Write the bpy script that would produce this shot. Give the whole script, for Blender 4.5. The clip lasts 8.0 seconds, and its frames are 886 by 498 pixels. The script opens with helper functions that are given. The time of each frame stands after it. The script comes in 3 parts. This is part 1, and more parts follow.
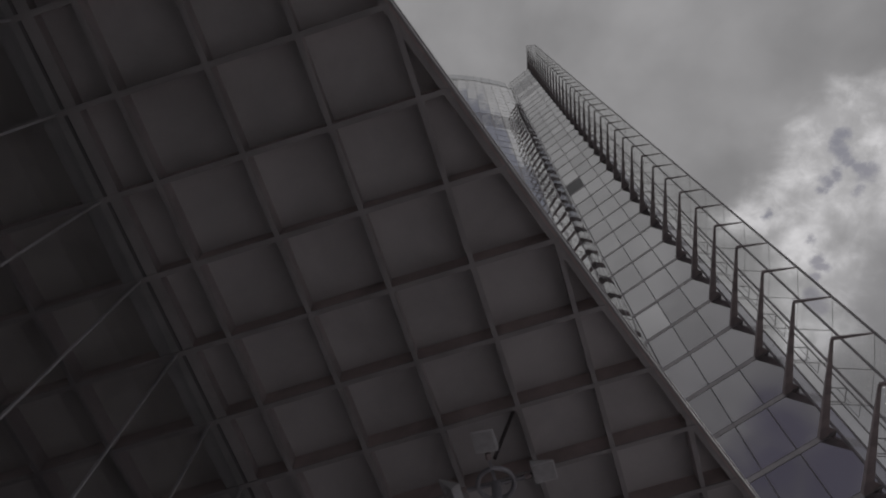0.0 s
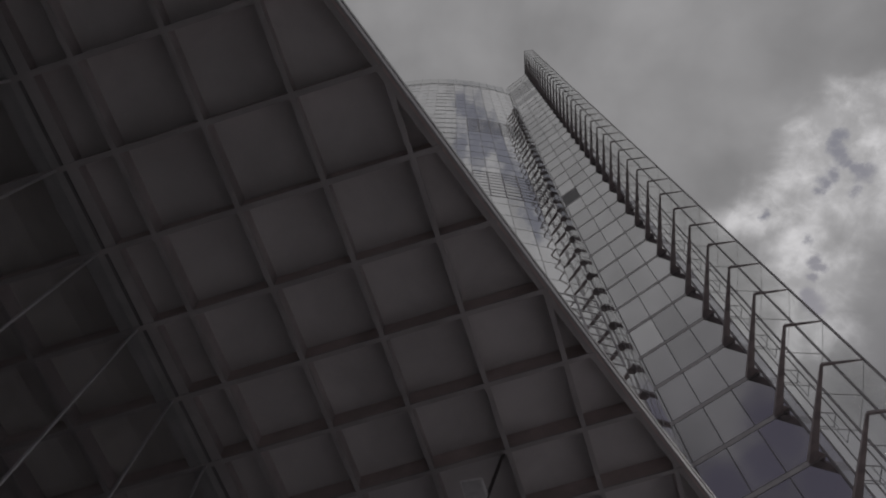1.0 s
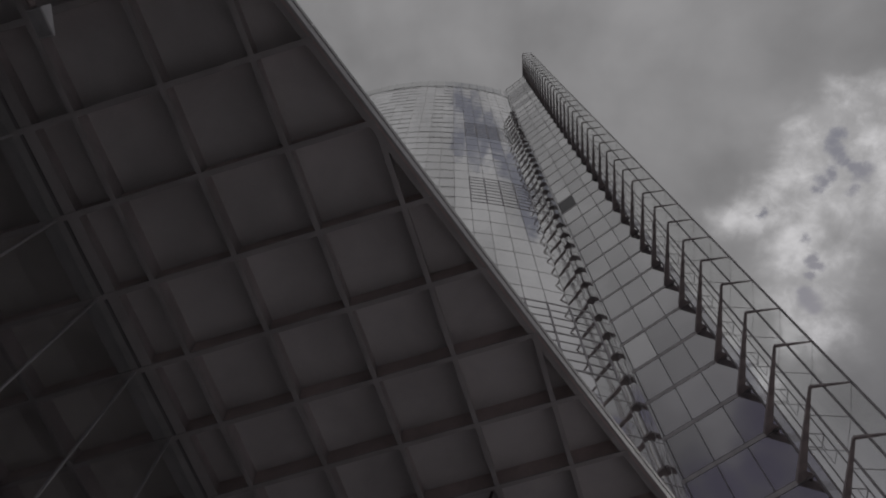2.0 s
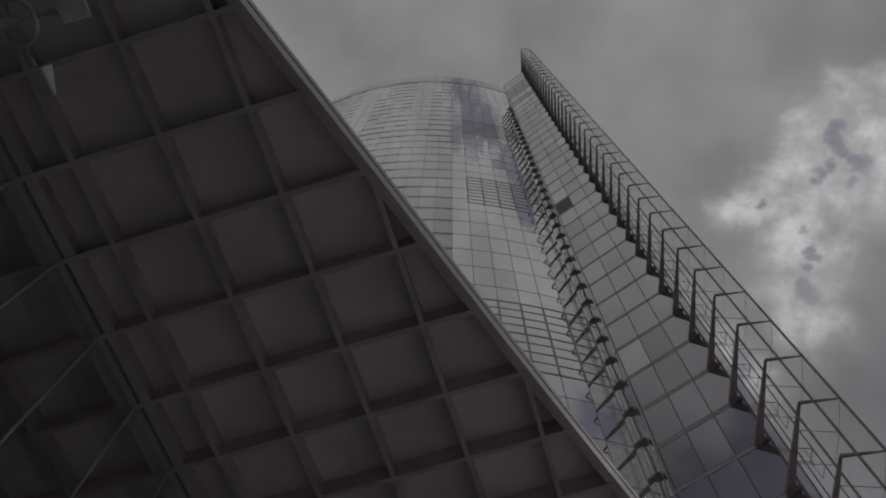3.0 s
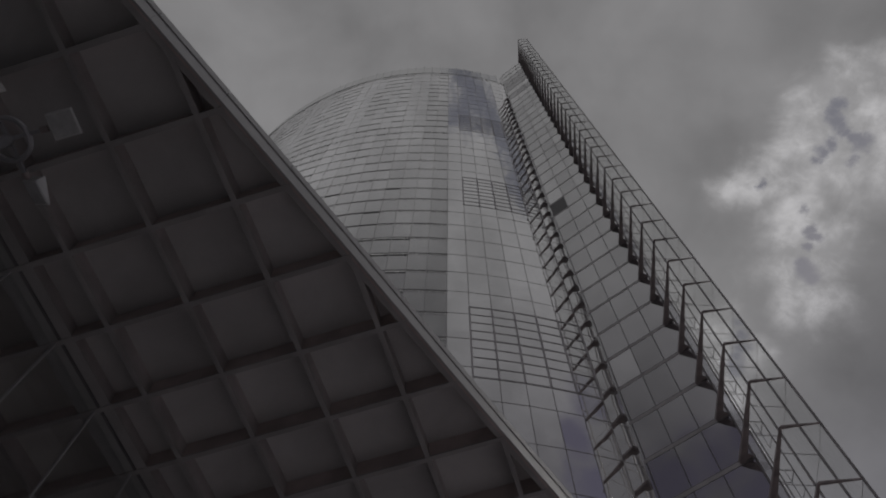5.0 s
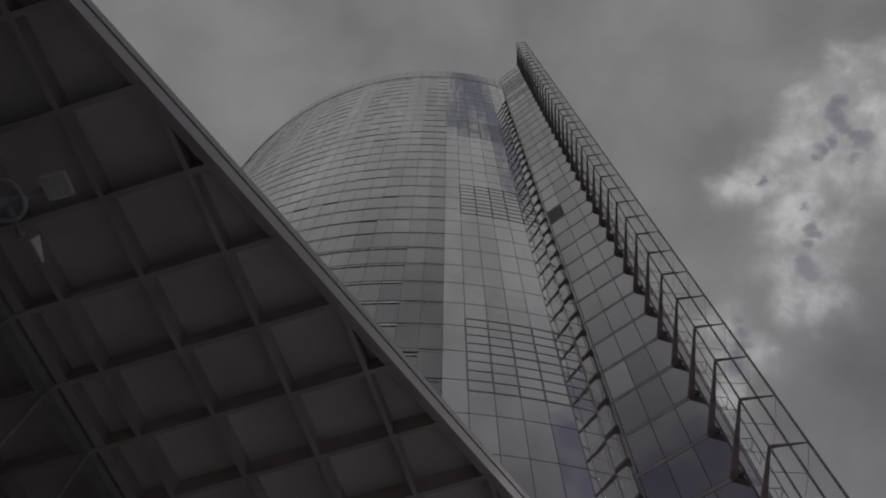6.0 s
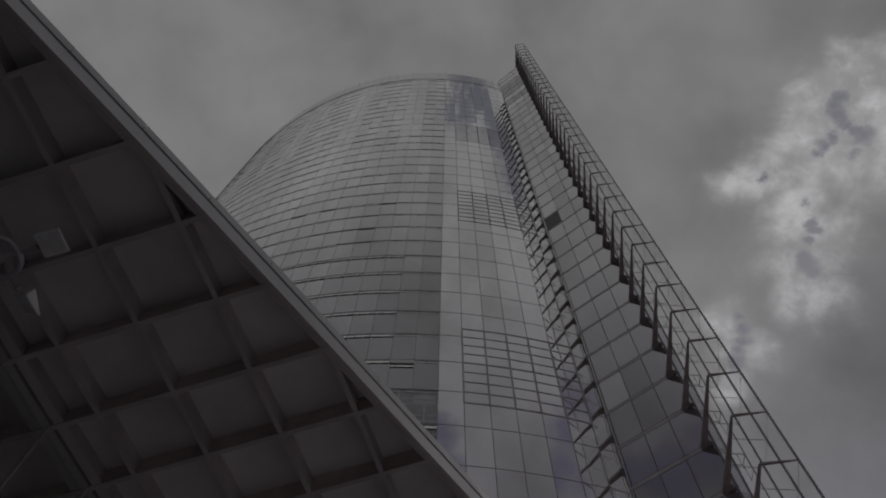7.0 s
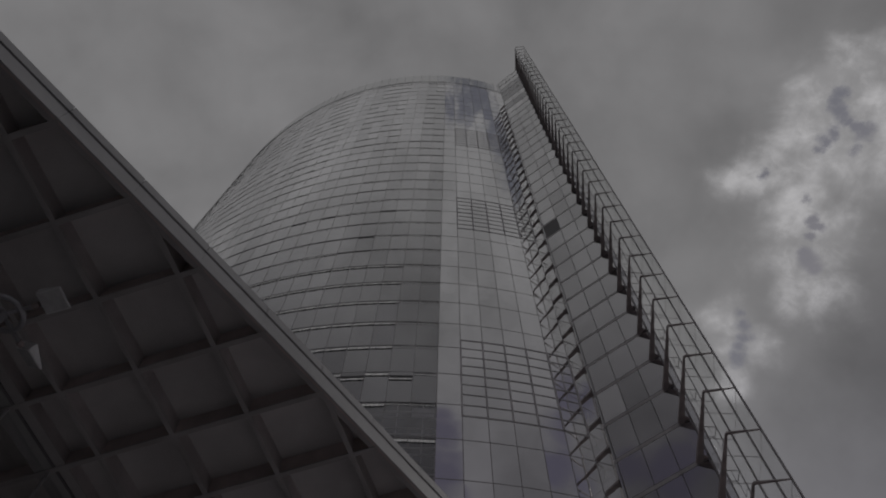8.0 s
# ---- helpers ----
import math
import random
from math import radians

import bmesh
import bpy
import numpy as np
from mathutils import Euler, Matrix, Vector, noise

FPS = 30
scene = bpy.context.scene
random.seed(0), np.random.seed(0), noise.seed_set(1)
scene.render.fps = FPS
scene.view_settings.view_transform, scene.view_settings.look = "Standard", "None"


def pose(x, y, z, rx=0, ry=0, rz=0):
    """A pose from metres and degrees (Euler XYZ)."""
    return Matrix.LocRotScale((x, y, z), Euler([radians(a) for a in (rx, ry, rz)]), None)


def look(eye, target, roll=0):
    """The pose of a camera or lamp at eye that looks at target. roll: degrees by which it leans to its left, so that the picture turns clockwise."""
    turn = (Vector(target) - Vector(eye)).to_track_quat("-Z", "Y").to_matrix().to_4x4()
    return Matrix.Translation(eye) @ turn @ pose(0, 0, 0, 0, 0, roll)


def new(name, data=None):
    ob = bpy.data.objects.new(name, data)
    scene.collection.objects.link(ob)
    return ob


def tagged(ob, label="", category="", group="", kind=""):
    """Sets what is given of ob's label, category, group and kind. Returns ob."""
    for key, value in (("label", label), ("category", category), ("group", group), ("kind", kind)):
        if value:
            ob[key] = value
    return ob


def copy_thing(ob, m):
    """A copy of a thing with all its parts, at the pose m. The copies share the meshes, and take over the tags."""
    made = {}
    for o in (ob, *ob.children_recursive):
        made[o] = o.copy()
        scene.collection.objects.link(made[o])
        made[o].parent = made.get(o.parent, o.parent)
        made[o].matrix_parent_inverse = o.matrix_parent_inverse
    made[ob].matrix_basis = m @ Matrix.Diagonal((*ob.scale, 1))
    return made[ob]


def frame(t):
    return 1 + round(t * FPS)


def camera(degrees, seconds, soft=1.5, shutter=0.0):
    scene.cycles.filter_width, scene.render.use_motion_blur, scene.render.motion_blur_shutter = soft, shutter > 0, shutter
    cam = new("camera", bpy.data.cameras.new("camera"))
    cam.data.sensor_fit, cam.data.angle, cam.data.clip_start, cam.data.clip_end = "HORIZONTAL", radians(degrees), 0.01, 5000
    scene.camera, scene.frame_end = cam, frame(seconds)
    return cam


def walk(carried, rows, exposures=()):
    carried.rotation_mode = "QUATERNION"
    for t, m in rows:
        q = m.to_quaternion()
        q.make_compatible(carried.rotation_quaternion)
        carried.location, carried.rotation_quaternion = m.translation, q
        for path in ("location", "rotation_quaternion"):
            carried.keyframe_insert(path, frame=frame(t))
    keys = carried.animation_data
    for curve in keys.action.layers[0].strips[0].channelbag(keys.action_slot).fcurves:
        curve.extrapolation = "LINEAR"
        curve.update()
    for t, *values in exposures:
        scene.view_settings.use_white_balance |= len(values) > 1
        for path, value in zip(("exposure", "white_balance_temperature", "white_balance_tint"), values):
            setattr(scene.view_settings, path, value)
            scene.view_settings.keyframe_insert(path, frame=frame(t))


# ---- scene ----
cam = camera(60.47, 8.0, 2.0)

# seconds, eye, yaw, pitch, roll
PATH = [
    (0.0, (0.000, 0.000, 1.600), 0.003, 70.214, 2.158),
    (0.5, (0.049, -0.550, 1.631), -0.168, 70.187, 2.056),
    (1.0, (0.086, -1.113, 1.668), -0.525, 70.162, 1.881),
    (1.5, (0.138, -1.657, 1.646), -0.732, 70.119, 1.787),
    (3.0, (0.247, -3.387, 1.698), -1.413, 69.176, 1.561),
    (3.5, (0.315, -3.933, 1.729), -1.379, 68.715, 1.521),
    (4.0, (0.390, -4.518, 1.754), -1.463, 68.236, 1.395),
    (4.5, (0.470, -5.040, 1.794), -1.513, 67.931, 1.242),
    (6.0, (0.847, -6.720, 1.844), -1.397, 67.603, 1.198),
    (6.5, (0.978, -7.253, 1.855), -1.357, 67.499, 1.195),
    (7.0, (1.085, -7.833, 1.906), -1.303, 67.357, 1.171),
    (7.5, (1.207, -8.414, 1.897), -1.074, 67.229, 1.320),
    (8.0, (1.222, -8.992, 2.004), -1.112, 67.130, 1.244),
]


def aim(eye, yaw, pitch, roll):
    y, p = radians(yaw), radians(pitch)
    ahead = Vector((-math.sin(y) * math.cos(p), math.cos(y) * math.cos(p), math.sin(p)))
    return look(Vector(eye), Vector(eye) + ahead, roll)


walk(cam, [(t, aim(e, y, p, r)) for t, e, y, p, r in PATH], [(0.0, -1.45), (1.5, -1.55), (3.5, -1.74), (4.5, -1.82), (6.5, -1.93), (8.0, -2.03)])

# ---- world and sun ----
SUN_DIR = Vector((0.62, 0.36, 0.70)).normalized()
world = bpy.data.worlds.new("sky")
scene.world = world
world.use_nodes = True


class Graph:
    """Short hand for building node trees."""

    def __init__(self, tree):
        self.t = tree
        tree.nodes.clear()

    def node(self, kind):
        return self.t.nodes.new(kind)

    def put(self, socket, value):
        if isinstance(value, bpy.types.NodeSocket):
            self.t.links.new(value, socket)
        elif value is not None:
            socket.default_value = value

    def math(self, op, a, b=None, c=None, clamp=False):
        n = self.node("ShaderNodeMath")
        n.operation, n.use_clamp = op, clamp
        for s, v in zip(n.inputs, (a, b, c)):
            self.put(s, v)
        return n.outputs[0]

    def vmath(self, op, a, b=None):
        n = self.node("ShaderNodeVectorMath")
        n.operation = op
        self.put(n.inputs[0], a)
        if op == "SCALE":
            self.put(n.inputs["Scale"], b)
        else:
            self.put(n.inputs[1], b)
        return n.outputs["Value"] if op in ("DOT_PRODUCT", "DISTANCE", "LENGTH") else n.outputs[0]

    def mix(self, f, a, b):
        n = self.node("ShaderNodeMix")
        n.data_type = "RGBA"
        self.put(n.inputs[0], f)
        self.put(n.inputs[6], a)
        self.put(n.inputs[7], b)
        return n.outputs[2]

    def noise(self, v, scale, detail=4.0, rough=0.55, distort=0.0):
        n = self.node("ShaderNodeTexNoise")
        self.put(n.inputs["Vector"], v)
        n.inputs["Scale"].default_value = scale
        n.inputs["Detail"].default_value = detail
        n.inputs["Roughness"].default_value = rough
        n.inputs["Distortion"].default_value = distort
        return n.outputs[0]

    def ramp(self, v, lo, hi, a=0.0, b=1.0, smooth=True):
        n = self.node("ShaderNodeMapRange")
        n.interpolation_type = "SMOOTHSTEP" if smooth else "LINEAR"
        for s, x in zip(n.inputs, (v, lo, hi, a, b)):
            self.put(s, x)
        return n.outputs[0]


def grey(v, tint=(1.0, 1.0, 1.0)):
    return (v * tint[0], v * tint[1], v * tint[2], 1.0)


g = Graph(world.node_tree)
way = g.node("ShaderNodeTexCoord").outputs["Generated"]
sky = g.node("ShaderNodeTexSky")
sky.sky_type, sky.sun_disc = "NISHITA", False
sky.sun_elevation = math.asin(SUN_DIR.z)
sky.sun_rotation = math.atan2(SUN_DIR.x, SUN_DIR.y)
blue = g.vmath("SCALE", sky.outputs[0], 0.10)
# cloud deck: broad grey billows; on the sun's side a thin, bright, ragged stretch with small bluish gaps
broad = g.noise(way, 2.2, 2.0, 0.5, 0.2)
billow = g.noise(way, 6.0, 4.0, 0.5, 0.2)
fine = g.noise(way, 13.0, 5.0, 0.55, 0.1)


def bent_way(scale, amount, rough=0.6):
    n = g.node("ShaderNodeTexNoise")
    g.put(n.inputs["Vector"], way)
    n.inputs["Scale"].default_value, n.inputs["Detail"].default_value = scale, 6.0
    n.inputs["Roughness"].default_value = rough
    return g.vmath("ADD", way, g.vmath("SCALE", g.vmath("SUBTRACT", n.outputs["Color"], (0.5, 0.5, 0.5)), amount))


def patches(where, spots):
    """Highest inside the given round patches of sky, falling off outwards."""
    best = None
    for x, y, z, size in spots:
        d = g.math("SUBTRACT", 1.0, g.math("DIVIDE", g.vmath("DISTANCE", where, (x, y, z)), size))
        best = d if best is None else g.math("MAXIMUM", best, d)
    return best


# sunlit rims of the torn cloud, and the small gaps inside them
RIMS = [(0.452, 0.135, 0.882, 0.022), (0.474, 0.122, 0.872, 0.020), (0.492, 0.112, 0.863, 0.020), (0.439, 0.158, 0.884, 0.030),
        (0.439, 0.190, 0.878, 0.030), (0.465, 0.164, 0.870, 0.032), (0.484, 0.170, 0.858, 0.028), (0.502, 0.198, 0.842, 0.036),
        (0.504, 0.222, 0.834, 0.032), (0.462, 0.228, 0.857, 0.036), (0.430, 0.240, 0.870, 0.030), (0.403, 0.252, 0.880, 0.026),
        (0.377, 0.261, 0.889, 0.022), (0.357, 0.271, 0.894, 0.016), (0.422, 0.284, 0.861, 0.030), (0.421, 0.316, 0.850, 0.030),
        (0.421, 0.347, 0.838, 0.030), (0.434, 0.372, 0.820, 0.028), (0.461, 0.380, 0.802, 0.024), (0.452, 0.321, 0.832, 0.032),
        (0.356, 0.426, 0.832, 0.020), (0.355, 0.462, 0.813, 0.020), (0.367, 0.488, 0.792, 0.016), (0.390, 0.450, 0.803, 0.017)]
GAPS = [(0.455, 0.159, 0.876, 0.011), (0.454, 0.167, 0.875, 0.011), (0.455, 0.175, 0.873, 0.013), (0.460, 0.181, 0.870, 0.012),
        (0.468, 0.186, 0.864, 0.010), (0.476, 0.190, 0.859, 0.010), (0.483, 0.195, 0.853, 0.012), (0.454, 0.201, 0.868, 0.010),
        (0.447, 0.210, 0.870, 0.009), (0.444, 0.219, 0.869, 0.008), (0.474, 0.216, 0.854, 0.007), (0.392, 0.257, 0.884, 0.007),
        (0.436, 0.278, 0.856, 0.008), (0.441, 0.299, 0.846, 0.008), (0.446, 0.307, 0.841, 0.008),
        (0.372, 0.418, 0.829, 0.009), (0.377, 0.432, 0.819, 0.012),
        (0.379, 0.444, 0.812, 0.012), (0.374, 0.456, 0.807, 0.011), (0.371, 0.467, 0.803, 0.012)]
DEEP_GAPS = [(0.437, 0.338, 0.834, 0.009), (0.440, 0.346, 0.829, 0.013), (0.446, 0.353, 0.822, 0.010), (0.441, 0.318, 0.839, 0.006)]
# thick, shaded parts of the deck
THICK = [(0.494, 0.147, 0.857, 0.045), (0.500, 0.286, 0.818, 0.062), (0.408, 0.400, 0.822, 0.060), (0.470, 0.437, 0.770, 0.17),
         (0.377, 0.205, 0.903, 0.07), (0.462, 0.062, 0.885, 0.10)]
# gaps and thin places in the deck behind, which the mirrored glass shows
RENTS = [(0.388, -0.415, 0.823, 0.042), (0.375, -0.470, 0.799, 0.042), (0.366, -0.522, 0.770, 0.038), (0.418, -0.502, 0.757, 0.048),
         (0.430, -0.390, 0.815, 0.030), (0.068, -0.585, 0.808, 0.036), (0.075, -0.625, 0.777, 0.040), (0.138, -0.640, 0.756, 0.026),
         (-0.400, -0.480, 0.780, 0.055), (-0.450, -0.470, 0.760, 0.050), (-0.495, -0.435, 0.753, 0.048),
         (-0.535, -0.395, 0.747, 0.050), (-0.550, -0.355, 0.756, 0.034), (-0.430, -0.530, 0.731, 0.070), (-0.500, -0.500, 0.707, 0.070)]
VEILS = [(0.069, -0.200, 0.978, 0.030), (0.037, -0.152, 0.988, 0.028), (0.069, -0.166, 0.984, 0.036), (0.091, -0.180, 0.980, 0.034),
         (0.109, -0.166, 0.981, 0.028), (0.129, -0.186, 0.975, 0.030), (0.153, -0.195, 0.970, 0.026), (0.181, -0.198, 0.965, 0.034),
         (0.201, -0.208, 0.959, 0.036), (0.213, -0.238, 0.950, 0.032), (0.033, -0.206, 0.978, 0.022)]
ragged = g.math("SUBTRACT", g.noise(way, 12.0, 5.0, 0.55, 0.5), 0.5)
torn = g.math("SUBTRACT", g.noise(way, 42.0, 6.0, 0.62, 0.5), 0.5)
shreds = g.math("SUBTRACT", g.noise(way, 85.0, 5.0, 0.6, 0.6), 0.5)
rims = patches(bent_way(12.0, 0.06), RIMS)
halo = g.ramp(g.math("ADD", rims, g.math("MULTIPLY", ragged, 2.0)), -2.2, 0.9)
opening = g.ramp(g.math("ADD", rims, g.math("MULTIPLY", ragged, 3.6)), -0.9, 1.1)
shaded = g.ramp(g.math("ADD", patches(bent_way(9.0, 0.06), THICK), ragged), -0.5, 0.9)
height = g.node("ShaderNodeSeparateXYZ")
g.put(height.inputs[0], way)
low = g.ramp(height.outputs[2], 0.86, 0.66)
level = g.math("ADD", g.ramp(broad, 0.30, 0.70, 0.60, 0.84, False), g.math("MULTIPLY", g.math("SUBTRACT", billow, 0.5), 0.52))
level = g.math("ADD", level, g.math("MULTIPLY", g.math("SUBTRACT", fine, 0.5), 0.17))
level = g.math("ADD", level, g.math("ADD", g.math("MULTIPLY", halo, 0.15), g.math("MULTIPLY", opening, g.ramp(g.math("MULTIPLY_ADD", torn, 0.5, fine), 0.32, 0.72, 0.22, 0.97))))
level = g.math("SUBTRACT", level, g.math("MULTIPLY", shaded, 0.12))
behind = g.ramp(height.outputs[1], 0.05, -0.2)
drift = g.noise(g.vmath("ADD", way, (1.3, 2.1, 0.4)), 14.0, 6.0, 0.62, 0.4)
level = g.math("ADD", level, g.math("MULTIPLY", behind, g.math("MULTIPLY", g.math("SUBTRACT", drift, 0.5), 0.42)))
front = g.mix(low, (1.0, 0.985, 1.005, 1.0), (0.80, 0.785, 0.845, 1.0))
rear = g.mix(g.ramp(height.outputs[2], 0.955, 0.755), (1.0, 0.985, 1.005, 1.0), (0.54, 0.522, 0.565, 1.0))
cloud = g.vmath("SCALE", g.mix(behind, front, rear), level)
gap = g.math("MULTIPLY", g.ramp(g.math("ADD", patches(bent_way(40.0, 0.026, 0.65), GAPS), g.math("MULTIPLY", torn, 1.9)), -0.28, 0.85), 0.92)
deep = g.math("MULTIPLY", g.ramp(g.math("ADD", patches(bent_way(48.0, 0.016, 0.65), DEEP_GAPS), g.math("MULTIPLY", torn, 0.7)), -0.30, 0.60), 0.92)
gap = g.math("MAXIMUM", gap, deep)
rent = g.math("MULTIPLY", g.ramp(patches(bent_way(16.0, 0.05), RENTS), -0.15, 0.75), 0.85)
veil = g.math("MULTIPLY", g.ramp(g.math("ADD", patches(bent_way(26.0, 0.05), VEILS), g.math("MULTIPLY", shreds, 2.4)), -0.25, 0.65), 0.95)
whole = g.mix(gap, cloud, g.vmath("ADD", g.vmath("SCALE", blue, 0.5), (0.37, 0.362, 0.405)))
whole = g.mix(veil, whole, (0.345, 0.352, 0.425, 1.0))
whole = g.mix(rent, whole, g.vmath("ADD", g.vmath("SCALE", blue, 0.3), (0.205, 0.172, 0.235)))
back = g.node("ShaderNodeBackground")
g.put(back.inputs[0], whole)
back.inputs[1].default_value = 1.0
g.put(g.node("ShaderNodeOutputWorld").inputs[0], back.outputs[0])

sun_data = bpy.data.lights.new("sun", "SUN")
sun_data.energy, sun_data.angle, sun_data.color = 1.0, radians(20), (1.0, 0.96, 0.92)
sun = new("sun", sun_data)
sun.matrix_world = look(SUN_DIR * 300, (0, 0, 0))


# ---- materials ----
def material(name):
    m = bpy.data.materials.new(name)
    m.use_nodes = True
    return m, Graph(m.node_tree)


def finish(g, shader):
    g.put(g.node("ShaderNodeOutputMaterial").inputs[0], shader)


def solid(name, colour, rough=0.6, metal=0.0, vary=0.25, scale=1.5, bump=0.0, random_object=0.0):
    """A surface with coarse stains, fine grain and a slight relief."""
    m, g = material(name)
    where = g.node("ShaderNodeTexCoord").outputs["Object"]
    stain = g.noise(where, scale, 5.0, 0.6, 0.4)
    grain = g.noise(where, scale * 22, 3.0, 0.6)
    k = g.math("ADD", g.ramp(stain, 0.3, 0.7, 1 - vary, 1 + vary * 0.6), g.math("MULTIPLY", g.math("SUBTRACT", grain, 0.5), vary * 0.5))
    if random_object:
        k = g.math("MULTIPLY", k, g.ramp(g.node("ShaderNodeObjectInfo").outputs["Random"], 0, 1, 1 - random_object, 1 + random_object, False))
    b = g.node("ShaderNodeBsdfPrincipled")
    g.put(b.inputs["Base Color"], g.vmath("SCALE", colour[:3], k))
    g.put(b.inputs["Roughness"], g.ramp(stain, 0.3, 0.7, rough * 0.85, min(1.0, rough * 1.15)))
    b.inputs["Metallic"].default_value = metal
    if bump:
        n = g.node("ShaderNodeBump")
        n.inputs["Strength"].default_value = bump
        n.inputs["Distance"].default_value = 0.01
        g.put(n.inputs["Height"], grain)
        g.put(b.inputs["Normal"], n.outputs[0])
    finish(g, b.outputs[0])
    return m


def coated_glass(name, island, dark=(0.03, 0.032, 0.036), refl=0.5, spread=0.08, wave=0.02, tint=(1.0, 1.0, 1.0), clear=0.0, see=0.0, slant=0.0):
    """Sun-coated facade glass over a dim room: mirror-like, each pane a little different in coating and flatness."""
    m, g = material(name)
    rnd = g.node("ShaderNodeNewGeometry").outputs["Random Per Island"] if island else g.node("ShaderNodeObjectInfo").outputs["Random"]
    where = g.node("ShaderNodeNewGeometry").outputs["Position"]
    dirt = g.noise(where, 0.35, 4.0, 0.6)
    room = g.node("ShaderNodeBsdfDiffuse")
    g.put(room.inputs[0], g.vmath("SCALE", dark, g.ramp(rnd, 0, 1, 0.5, 1.6, False)))
    if see:
        room = g.node("ShaderNodeBsdfTransparent")
        g.put(room.inputs[0], g.vmath("SCALE", (see, see, see * 1.06), g.ramp(rnd, 0, 1, 0.75, 1.15, False)))
    gloss = g.node("ShaderNodeBsdfGlossy")
    gloss.inputs["Roughness"].default_value = 0.03
    g.put(gloss.inputs["Color"], (*tint, 1.0))
    n = g.node("ShaderNodeBump")
    n.inputs["Strength"].default_value = wave
    n.inputs["Distance"].default_value = 0.4
    g.put(n.inputs["Height"], g.noise(where, 0.5, 1.0, 0.5))
    g.put(gloss.inputs["Normal"], n.outputs[0])
    if clear:
        fres = g.node("ShaderNodeFresnel")
        fres.inputs[0].default_value = 2.0
        refl_in = g.math("MINIMUM", g.math("MULTIPLY_ADD", fres.outputs[0], clear, 0.10), 0.86)
        f = g.math("MULTIPLY", refl_in, g.ramp(rnd, 0, 1, 0.965, 1.035, False), clamp=True)
    else:
        f = g.math("ADD", g.ramp(rnd, 0, 1, refl - spread, refl + spread, False), g.math("MULTIPLY", g.math("SUBTRACT", dirt, 0.5), 0.06), clamp=True)
        if slant:
            fres = g.node("ShaderNodeFresnel")
            fres.inputs[0].default_value = 1.6
            f = g.math("MULTIPLY_ADD", fres.outputs[0], slant, f, clamp=True)
    x = g.node("ShaderNodeMixShader")
    g.put(x.inputs[0], f)
    g.put(x.inputs[1], room.outputs[0])
    g.put(x.inputs[2], gloss.outputs[0])
    finish(g, x.outputs[0])
    return m


def clear_glass(name, tint, refl):
    m, g = material(name)
    see = g.node("ShaderNodeBsdfTransparent")
    g.put(see.inputs[0], (*tint, 1.0))
    gloss = g.node("ShaderNodeBsdfGlossy")
    gloss.inputs["Roughness"].default_value = 0.02
    x = g.node("ShaderNodeMixShader")
    g.put(x.inputs[0], refl)
    g.put(x.inputs[1], see.outputs[0])
    g.put(x.inputs[2], gloss.outputs[0])
    finish(g, x.outputs[0])
    return m


# very pale, so the unseen paving throws light up at the canopy
BOUNCE_PAVING = solid("bounce_paving", (0.71, 0.665, 0.68), 0.8, vary=0.3, scale=0.2)
ASPHALT = solid("worn_asphalt", (0.085, 0.090, 0.092), 0.85, vary=0.3, scale=0.3)
CEILING = solid("ceiling_panel_paint", (0.675, 0.66, 0.662), 0.7, vary=0.12, scale=0.5)
LOBBY_CEILING = solid("lobby_ceiling_paint", (0.64, 0.63, 0.605), 0.7, vary=0.2, scale=0.5)
RIB = solid("grey_steel_paint", (0.48, 0.463, 0.464), 0.5, vary=0.15, scale=0.8)
HEAD = solid("dark_grey_beam_paint", (0.46, 0.46, 0.46), 0.6, vary=0.2, scale=0.8)
LONG_WEB = solid("grey_web_paint", (0.55, 0.51, 0.515), 0.6, vary=0.2, scale=0.8)
WEB = solid("brown_grey_web_paint", (0.63, 0.54, 0.525), 0.6, vary=0.2, scale=0.8)
FASCIA = solid("brushed_aluminium", (0.52, 0.515, 0.52), 0.55, 0.2, vary=0.15, scale=0.6)
GROOVE = solid("black_gasket", (0.02, 0.02, 0.02), 0.8)
VENT = solid("vent_slot_dark_grey", (0.23, 0.22, 0.225), 0.6, vary=0.2, scale=0.6)
DARK_STEEL = solid("dark_brown_steel", (0.46, 0.39, 0.385), 0.5, vary=0.3, scale=1.0)
FRAME = solid("facade_frame_metal", (0.43, 0.405, 0.41), 0.5, 0.3, vary=0.2, scale=0.6)
BEAM = solid("spandrel_metal", (0.50, 0.48, 0.485), 0.4, 0.5, vary=0.2, scale=0.6)
SLAT = solid("light_slat_metal", (0.92, 0.91, 0.90), 0.28, 0.9, vary=0.15, scale=0.6)
STAY = solid("black_stay_steel", (0.07, 0.06, 0.06), 0.5, vary=0.2, scale=2.0)
LAMP_FACE = solid("dusty_lamp_glass", (0.68, 0.68, 0.69), 0.25, vary=0.15, scale=3.0)
LAMP = solid("lamp_box_paint", (0.82, 0.82, 0.83), 0.4, 0.2, vary=0.12, scale=2.0)
POLE = solid("galvanised_pole", (0.50, 0.50, 0.53), 0.4, 0.5, vary=0.15, scale=2.0)
MULLION = solid("bright_mullion", (0.62, 0.62, 0.63), 0.4, 0.3, vary=0.1, scale=2.0)
GLASS_NEAR = coated_glass("facade_glass_near", False, refl=0.94, spread=0.015)
WINDOW_NEAR = coated_glass("window_glass_near", False, clear=2.30)
WINDOW_DIM = coated_glass("window_glass_dim", False, dark=(0.05, 0.045, 0.065), clear=1.85)
WINDOW_LOW = coated_glass("window_glass_low", False, clear=1.5, see=0.97)
